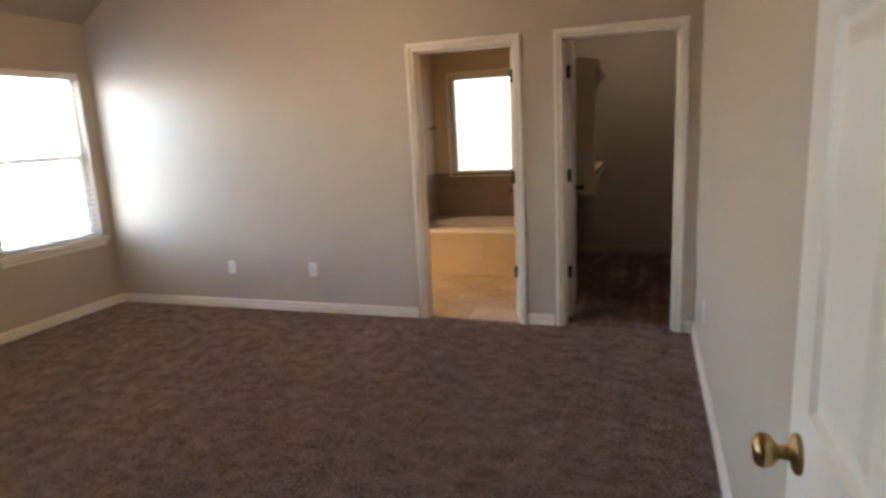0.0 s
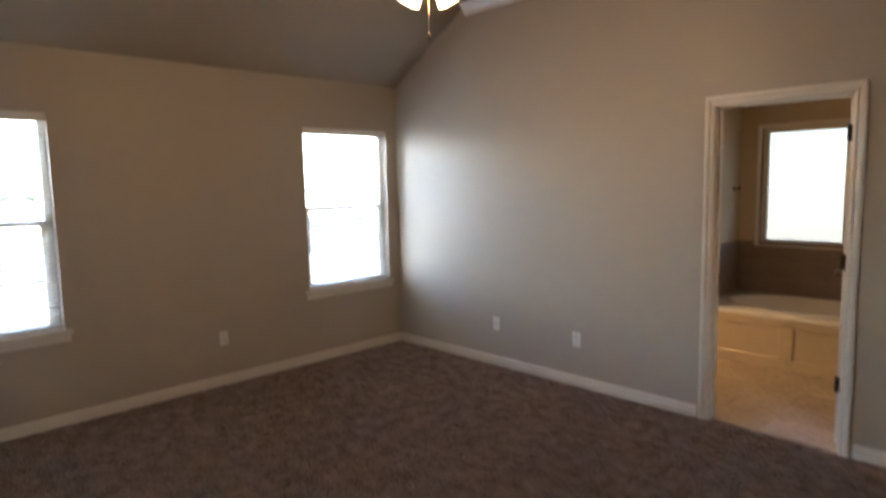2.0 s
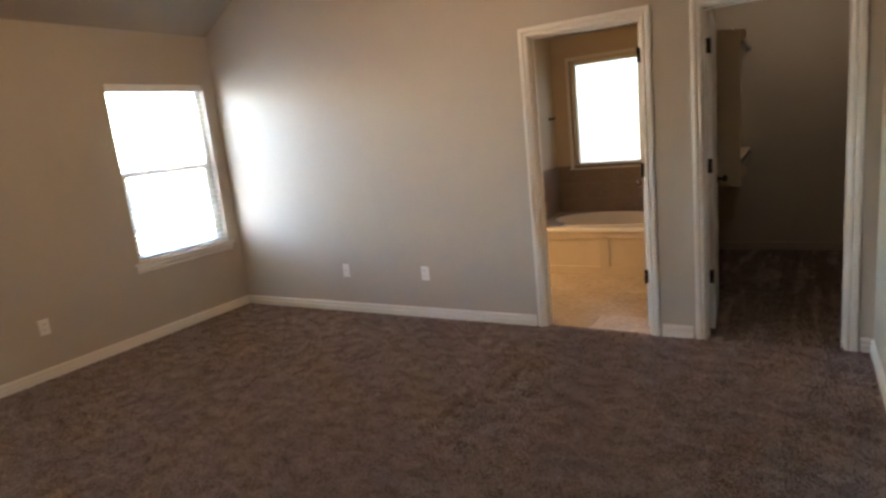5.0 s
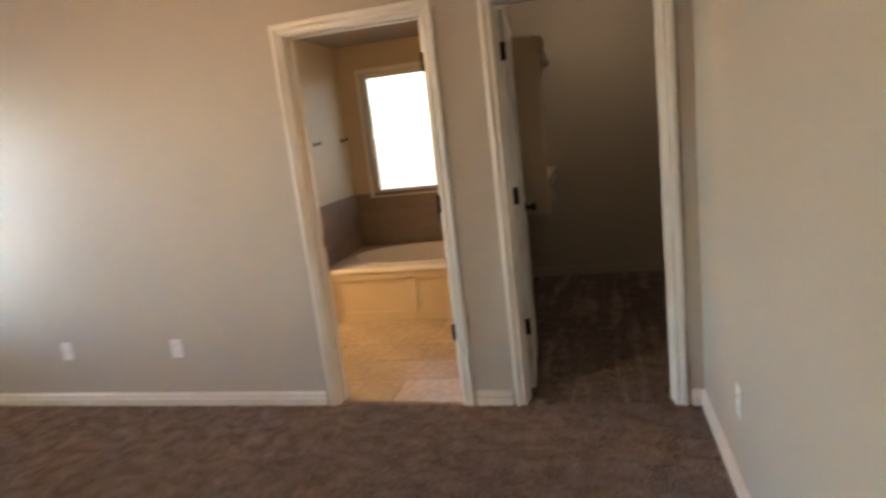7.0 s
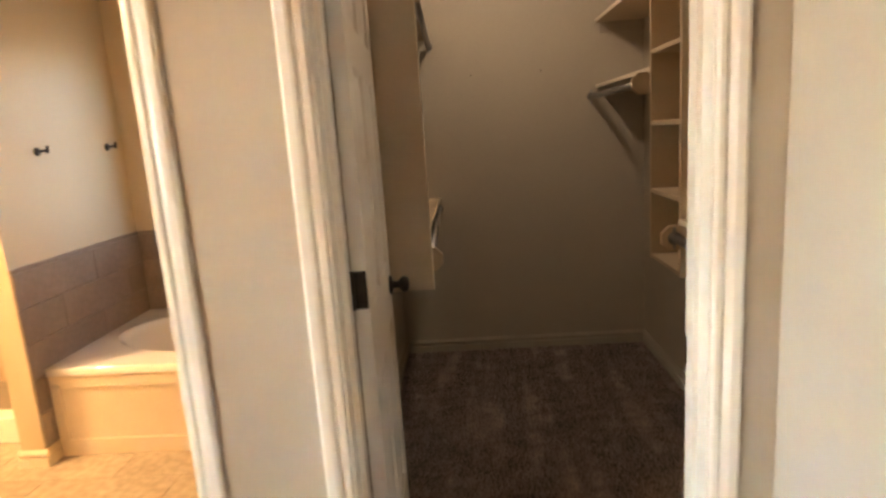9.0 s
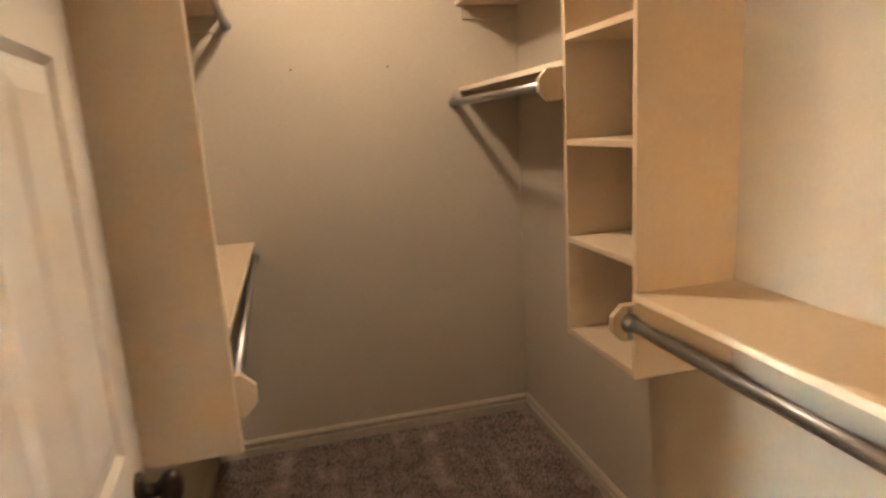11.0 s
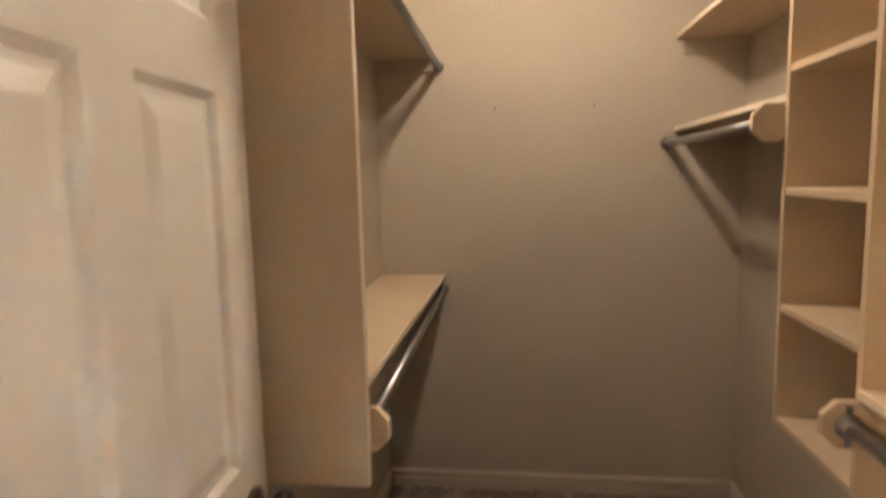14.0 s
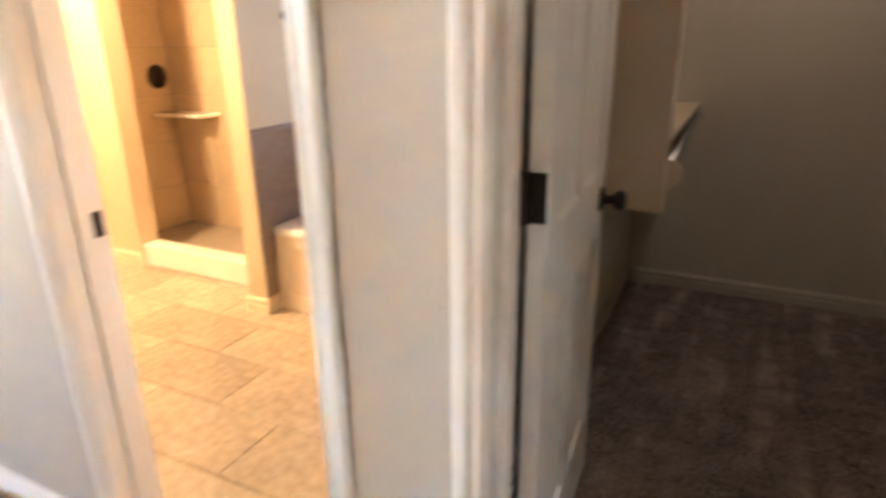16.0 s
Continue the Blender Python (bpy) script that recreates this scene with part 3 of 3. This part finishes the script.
def board(name, label, x0, y0, z0, x1, y1, z1, edge):
    """A painted board with a paler band along its front; edge: the x of the front."""
    t = thing(name, label, "panel" if name == "side_panel" else "shelf", group=CT)
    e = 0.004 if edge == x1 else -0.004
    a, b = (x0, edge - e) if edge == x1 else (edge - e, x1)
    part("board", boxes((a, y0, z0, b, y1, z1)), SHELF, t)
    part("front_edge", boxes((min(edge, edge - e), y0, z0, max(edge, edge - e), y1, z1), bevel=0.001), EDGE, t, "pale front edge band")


SHELF_L = "tan painted closet shelf fixed to the wall"
CY0, CY1 = 1.155, 1.548
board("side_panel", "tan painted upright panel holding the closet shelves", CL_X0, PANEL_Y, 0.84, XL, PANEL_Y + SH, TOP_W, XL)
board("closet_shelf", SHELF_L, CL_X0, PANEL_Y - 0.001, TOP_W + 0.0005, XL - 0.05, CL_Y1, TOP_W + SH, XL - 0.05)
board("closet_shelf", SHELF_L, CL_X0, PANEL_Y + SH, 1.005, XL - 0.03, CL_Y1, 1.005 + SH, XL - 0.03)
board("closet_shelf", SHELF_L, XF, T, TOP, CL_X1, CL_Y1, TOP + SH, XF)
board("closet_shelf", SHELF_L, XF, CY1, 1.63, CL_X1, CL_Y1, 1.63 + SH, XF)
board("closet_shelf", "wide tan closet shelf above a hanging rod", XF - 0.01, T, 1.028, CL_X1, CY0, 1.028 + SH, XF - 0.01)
tower = thing("cubby_shelf", "tan painted tower of four open cubbies", "shelf")
part("upright", boxes((XF - 0.002, CY0, 0.815, CL_X1, CY0 + SH, TOP - 0.0005), bevel=0.0015), SHELF, tower)
part("upright", boxes((XF - 0.002, CY1 - SH, 0.815, CL_X1, CY1, TOP - 0.0005), bevel=0.0015), SHELF, tower)
for z in (0.817, 1.110, 1.402, 1.697):
    part("shelf_board", boxes((XF, CY0 + SH, z, CL_X1, CY1 - SH, z + SH), bevel=0.0015), SHELF, tower)


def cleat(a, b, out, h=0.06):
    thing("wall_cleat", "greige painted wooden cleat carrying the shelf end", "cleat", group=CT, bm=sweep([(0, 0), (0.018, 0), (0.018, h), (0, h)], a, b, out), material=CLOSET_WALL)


cleat((CL_X0, CL_Y1, TOP_W - 0.061), (XL - 0.05, CL_Y1, TOP_W - 0.061), (0, -1, 0))
cleat((CL_X1, CL_Y1, TOP - 0.061), (XF + 0.03, CL_Y1, TOP - 0.061), (0, -1, 0))
cleat((CL_X0, CL_Y1, 1.005 - 0.061), (XL - 0.08, CL_Y1, 1.005 - 0.061), (0, -1, 0))
cleat((CL_X1, CL_Y1, 1.63 - 0.061), (XF + 0.05, CL_Y1, 1.63 - 0.061), (0, -1, 0))
cleat((CL_X1, T, 1.028 - 0.061), (CL_X1, CY0, 1.028 - 0.061), (-1, 0, 0))


def closet_rod(label, x, z, y0, y1, near_block, far_block, skew=0.0):
    """A hanging rod along y, each end in a socket that sits on an eight sided block or on a steel flange."""
    r = thing("closet_rod", label, "closet rod", group="hanging rods in the closet", at=pose(x, 0, z, 0, 0, skew))
    a = y0 + (0.018 if near_block else 0)
    b = y1 - (0.018 if far_block else 0)
    part("rod", rod((0, a, 0), (0, b, 0), 0.0155, 20), STEEL, r)
    for y, s, block in ((y0, 1, near_block), (y1, -1, far_block)):
        if block:
            turn = Matrix.Translation((0, y, 0.0)) @ Matrix.Rotation(radians(-90 * s), 4, "X") @ Matrix.Rotation(radians(22.5), 4, "Z")
            bm = bmesh.new()
            bmesh.ops.create_cone(bm, cap_ends=True, segments=8, radius1=0.05, radius2=0.05, depth=0.018,
                                  matrix=turn @ Matrix.Translation((0, 0, 0.009)))
            part("end_block", bm, SHELF, r, "tan eight sided wooden block")
            y += s * 0.018
        fl = lathe([(0.0, 0.0), (0.025, 0.0), (0.025, 0.004), (0.0195, 0.006), (0.0195, 0.022), (0.0, 0.022)],
                   Matrix.Translation((0, y, 0)) @ Matrix.Rotation(radians(-90 * s), 4, "X"), 20)
        part("flange", fl, STEEL, r)
        part("flange_screw_ear", boxes((-0.006, min(y, y + s * 0.004), -0.042, 0.006, max(y, y + s * 0.004), 0.042), bevel=0.001), STEEL, r)


ROD = "dull steel closet rod under a shelf"
closet_rod(ROD, XL + 0.018, 0.955, PANEL_Y + SH, CL_Y1, True, False, 1.3)
closet_rod(ROD, XL + 0.020, 1.940, PANEL_Y + SH, CL_Y1, True, False, 1.3)
closet_rod(ROD, XF - 0.03, 1.580, CY1, CL_Y1, True, False)
closet_rod(ROD, XF - 0.03, 0.978, T, CY0, False, True)
closet_rod(ROD, XF - 0.03, 1.945, T, CY0, False, True)
for x in (4.504, 4.926):
    thing("nail", "small dark nail stuck in the closet wall", "nail", bm=rod((x, CL_Y1 - 0.012, 1.752), (x, CL_Y1 + 0.005, 1.752), 0.004, 8), material=SLOT)

dl = thing("closet_light", "white globe light on a round ceiling base, lit", "ceiling light", at=pose(*CLOSET_LIGHT, CL_H))
part("base", lathe([(0.0, 0.0), (0.055, 0.0), (0.055, -0.02), (0.050, -0.029), (0.0, -0.028)], sides=40), PLATE, dl)
part("diffuser", lathe([(0.0, -0.028), (0.030, -0.028), (0.044, -0.045), (0.056, -0.070), (0.058, -0.095), (0.047, -0.120), (0.026, -0.134), (0.0, -0.138)], sides=40), DOME, dl)

# ---- bathroom ----
bl = thing("bathroom_light", "round flush ceiling light, lit warm", "ceiling light", at=pose(*BATH_LIGHT, BA_H))
part("base", lathe([(0.0, 0.0), (0.15, 0.0), (0.152, -0.02), (0.0, -0.024)], sides=32), PLATE, bl)
part("diffuser", lathe([(0.0, -0.024), (0.14, -0.024), (0.12, -0.06), (0.06, -0.085), (0.0, -0.09)], sides=32), BULB, bl)
lamp("bathroom_lamp", "POINT", 2.5, (1.0, 0.63, 0.30), pose(*BATH_LIGHT, BA_H - 0.16), 0.08)


def bathtub():
    """A drop-in oval tub in a panelled surround."""
    t = thing("bathtub", "white acrylic oval tub in a cream panelled surround", "bathtub")
    x0, x1, y0, y1 = SX1 + 0.012, BA_X1 - 0.002, TUB_Y, BA_Y1 - 0.014
    cx, cy = (x0 + x1) / 2, (y0 + y1) / 2 + 0.02
    bm = bmesh.new()
    n = 64
    rings = []
    hx, hy = (x1 - x0) / 2 - 0.10, (y1 - y0) / 2 - 0.09
    for k, (s, z) in enumerate(((1.0, TUB_H + 0.012), (0.975, TUB_H + 0.004), (0.95, TUB_H - 0.03), (0.86, 0.20), (0.74, 0.10), (0.3, 0.085))):
        rings.append([bm.verts.new((cx + hx * s * math.cos(2 * math.pi * i / n), cy + hy * s * math.sin(2 * math.pi * i / n), z)) for i in range(n)])
    outer, low = [], []
    mx, my = (x0 + x1) / 2, (y0 - 0.02 + y1) / 2
    ex, ey = (x1 - x0) / 2, (y1 - y0 + 0.02) / 2
    for i in range(n):
        c, s = math.cos(2 * math.pi * i / n), math.sin(2 * math.pi * i / n)
        k = 1 / max(abs(c), abs(s))
        outer.append(bm.verts.new((mx + ex * c * k, my + ey * s * k, TUB_H + 0.004)))
        low.append(bm.verts.new((mx + ex * c * k, my + ey * s * k, TUB_H - 0.035)))
    loops = [low, outer] + rings
    for a, b in zip(loops, loops[1:]):
        for i in range(n):
            j = (i + 1) % n
            bm.faces.new((a[i], a[j], b[j], b[i]))
    bm.faces.new(rings[-1])
    for f in bm.faces:
        f.smooth = f.calc_center_median().z < TUB_H
    bmesh.ops.recalc_face_normals(bm, faces=bm.faces)
    part("basin", bm, TUB, t, "glossy white acrylic basin and rim")
    ap = part("apron", boxes((x0, y0, 0, x1, y0 + 0.02, TUB_H - 0.036)), APRON, t)
    pw = (x1 - x0) / 2
    for k in range(2):
        a, b = x0 + k * pw, x0 + (k + 1) * pw
        part("panel_frame", boxes((a, y0 - 0.012, 0.07, a + 0.05, y0, TUB_H - 0.08), (b - 0.05, y0 - 0.012, 0.07, b, y0, TUB_H - 0.08),
                                  (a, y0 - 0.012, TUB_H - 0.10, b, y0, TUB_H - 0.036), (a, y0 - 0.012, 0.0, b, y0, 0.085), bevel=0.003), APRON, ap)
    part("overflow_drain", lathe([(0.0, 0.0), (0.03, 0.0), (0.028, 0.008), (0.0, 0.010)], pose(cx + hx * 0.2, cy - hy * 0.90, 0.33, -60, 0, 0), 20), BRONZE, t)
    return t


bathtub()


def robe_hook(m, group="robe hooks above the tub"):
    h = thing("robe_hook", "dark bronze robe hook on the wall", "hook", group=group, at=m)
    part("rose", lathe([(0.0, 0.0), (0.021, 0.0), (0.021, 0.005), (0.012, 0.009), (0.0, 0.009)], Matrix.Rotation(radians(90), 4, "Y"), 18), BRONZE, h)
    part("hook_arm", rod((0.006, 0, 0.0), (0.052, 0, 0.004), 0.007, 12), BRONZE, h)
    part("hook_tip", rod((0.052, 0, -0.010), (0.056, 0, 0.026), 0.0075, 12), BRONZE, h)


robe_hook(pose(SX1, 1.71, 1.468))
robe_hook(pose(SX1, 2.29, 1.474))
robe_hook(pose(2.305, SY, 1.575, 0, 0, -90))

bw = thing("window_3", "frosted bathroom window in a cream frame above the tub", "window", kind="structure")
f = 0.05
part("window_frame", boxes((BW0, BA_Y1 + 0.03, BWZ0, BW0 + f, BA_Y1 + 0.085, BWZ1), (BW1 - f, BA_Y1 + 0.03, BWZ0, BW1, BA_Y1 + 0.085, BWZ1),
                           (BW0 + f, BA_Y1 + 0.03, BWZ0, BW1 - f, BA_Y1 + 0.085, BWZ0 + f), (BW0 + f, BA_Y1 + 0.03, BWZ1 - f, BW1 - f, BA_Y1 + 0.085, BWZ1), bevel=0.004), VINYL, bw)
part("window_sill", boxes((BW0 - 0.045, BA_Y1 - 0.028, BWZ0 - 0.012, BW1 + 0.045, BA_Y1 + 0.03, BWZ0 + 0.003), bevel=0.003), VINYL, bw)
part("trim", boxes((BW0 - 0.036, BA_Y1 - 0.014, BWZ0 + 0.003, BW0, BA_Y1 + 0.03, BWZ1 + 0.036), (BW1, BA_Y1 - 0.014, BWZ0 + 0.003, BW1 + 0.036, BA_Y1 + 0.03, BWZ1 + 0.036),
                   (BW0, BA_Y1 - 0.014, BWZ1, BW1, BA_Y1 + 0.03, BWZ1 + 0.036)), TRIM, bw)
pane = part("pane", boxes((BW0 + f, BA_Y1 + 0.05, BWZ0 + f, BW1 - f, BA_Y1 + 0.056, BWZ1 - f)), FROST, bw)
pane.visible_shadow = False

valve = thing("shower_valve", "dark bronze shower valve on the tiled wall", "shower valve", at=pose(SHX + 0.009, 2.33, 1.12, 90, 0, 90))
part("escutcheon", lathe([(0.0, 0.0), (0.085, 0.0), (0.082, 0.010), (0.03, 0.016), (0.0, 0.016)]), BRONZE, valve)
part("lever", boxes((-0.012, -0.075, 0.016, 0.012, 0.012, 0.045), bevel=0.005), BRONZE, valve)
thing("corner_shelf", "small white stone shelf in the shower corner", "shelf", bm=boxes((SHX + 0.012, BA_Y1 - 0.20, 0.850, SHX + 0.46, BA_Y1 - 0.012, 0.875), bevel=0.004), material=TUB)
thing("shower_curb", "cream tiled curb at the shower opening", "curb", bm=boxes((SWX, 1.62, 0, SX0, 1.74, 0.14), bevel=0.006), material=TUB)

# ---- outdoors ----
structure("ground", "pale dry ground running to the horizon", "ground", boxes((-600, -600, -0.45, 600, 600, -0.30)), GRASS)
bm = bmesh.new()
for i in range(190):
    y = -14 + i * 0.15
    h = 0.74 + random.uniform(-0.015, 0.015)
    box(bm, -9.6, y, -0.30, -9.58, y + 0.143, h)
fence = thing("fence", "low dark weathered board fence behind the house", "fence")
tagged(part("pickets", bm, CLAY, fence), kind="stuff")
for i in range(12):
    part("post", boxes((-9.7, -14 + i * 2.4, -0.3, -9.6, -13.9 + i * 2.4, 0.8)), CLAY, fence)


bm = bmesh.new()
for k in range(2600):
    y = random.uniform(-70, 170)
    top = 1.5 + 0.8 * math.sin(y * 0.31) + 0.6 * math.sin(y * 0.83 + 1.0)
    c = Vector((-120 + random.uniform(-4, 4), y, -0.3 + random.uniform(0, max(top, 0.5)) + 0.3))
    u, w = (Vector((random.uniform(-1, 1), random.uniform(-1, 1), random.uniform(-1, 1))) for _ in range(2))
    bm.faces.new([bm.verts.new(c + d * 0.6) for d in (u, w, -u, -w)])
thing("tree_line", "pale green line of trees at the horizon", "trees", kind="stuff", bm=bm, material=LEAF)

# ---- tiles, piece by piece ----
def tile_mesh(lx, ly, th=0.008, gap=0.0035):
    bm = boxes((gap / 2, gap / 2, 0, lx - gap / 2, ly - gap / 2, th), bevel=0.001)
    return bm


shared = {}


def tile(parent, lx, ly, m, material):
    key = (round(lx, 3), round(ly, 3), material.name)
    if key not in shared:
        shared[key] = mesh("tile", tile_mesh(lx, ly), material)
    o = new("tile", shared[key])
    o.parent = parent
    o.matrix_basis = m


def tiled(parent, width, height, lx, ly, m, material, shift=0.5, start=0.0):
    """Rows of tiles in running bond over a width and height, in the plane that m gives."""
    r, y = 0, 0.0
    while y < height - 0.01:
        hh = min(ly, height - y)
        x = -lx * ((start + shift * r) % 1.0)
        while x < width - 0.01:
            a, b = max(x, 0), min(x + lx, width)
            if b - a > 0.02:
                tile(parent, b - a, hh, m @ Matrix.Translation((a, y, 0)), material)
            x += lx
        y += ly
        r += 1


tiled(bath_floor, BA_X1 - BA_X0, 1.62 - 0.032, 0.63, 0.306, pose(BA_X0, 0.032, -0.0065), FLOOR_TILE, 0.5, 0.92)
TZ = 0.955
wt = thing("tub_tiling", "brown grey ceramic tile above the tub", "wall tile", kind="structure", bm=boxes(
    (SX1, SY + 0.001, 0.09, SX1 + 0.004, BA_Y1, TZ), (SX1 + 0.004, BA_Y1 - 0.004, 0.3, BA_X1, BA_Y1, TZ)), material=GROUT)
tiled(wt, BA_Y1 - SY - 0.012, TZ - 0.09, 0.60, 0.169, pose(SX1 + 0.003, SY + 0.001, 0.09) @ Matrix(((0, 0, 1, 0), (1, 0, 0, 0), (0, 1, 0, 0), (0, 0, 0, 1))), WALL_TILE, 0.5)
tiled(wt, BA_X1 - SX1 - 0.012, TZ - 0.43, 0.60, 0.169, pose(SX1 + 0.012, BA_Y1 - 0.003, 0.43) @ Matrix(((1, 0, 0, 0), (0, 0, -1, 0), (0, 1, 0, 0), (0, 0, 0, 1))), WALL_TILE, 0.5)
sw = thing("shower_tiling", "beige ceramic tile lining the shower", "wall tile", kind="structure", bm=boxes(
    (SHX, BA_Y1 - 0.004, 0, SX0, BA_Y1, BA_H), (SHX, 1.74, 0, SHX + 0.004, BA_Y1 - 0.004, BA_H),
    (SX0 - 0.004, 1.74, 0, SX0, BA_Y1 - 0.004, BA_H), (SHX, 1.74, -0.006, SX0, BA_Y1, 0.02)), material=GROUT)
tiled(sw, SX0 - SHX - 0.024, BA_H, 0.33, 0.33, pose(SHX + 0.012, BA_Y1 - 0.003, 0) @ Matrix(((1, 0, 0, 0), (0, 0, -1, 0), (0, 1, 0, 0), (0, 0, 0, 1))), SHOWER_TILE, 0.0)
tiled(sw, BA_Y1 - 1.74 - 0.012, BA_H, 0.33, 0.33, pose(SHX + 0.003, 1.74, 0) @ Matrix(((0, 0, 1, 0), (1, 0, 0, 0), (0, 1, 0, 0), (0, 0, 0, 1))), SHOWER_TILE, 0.0)
tiled(sw, BA_Y1 - 1.74 - 0.012, BA_H, 0.33, 0.33, pose(SX0 - 0.003, BA_Y1 - 0.012, 0) @ Matrix(((0, 0, -1, 0), (-1, 0, 0, 0), (0, 1, 0, 0), (0, 0, 0, 1))), SHOWER_TILE, 0.0)
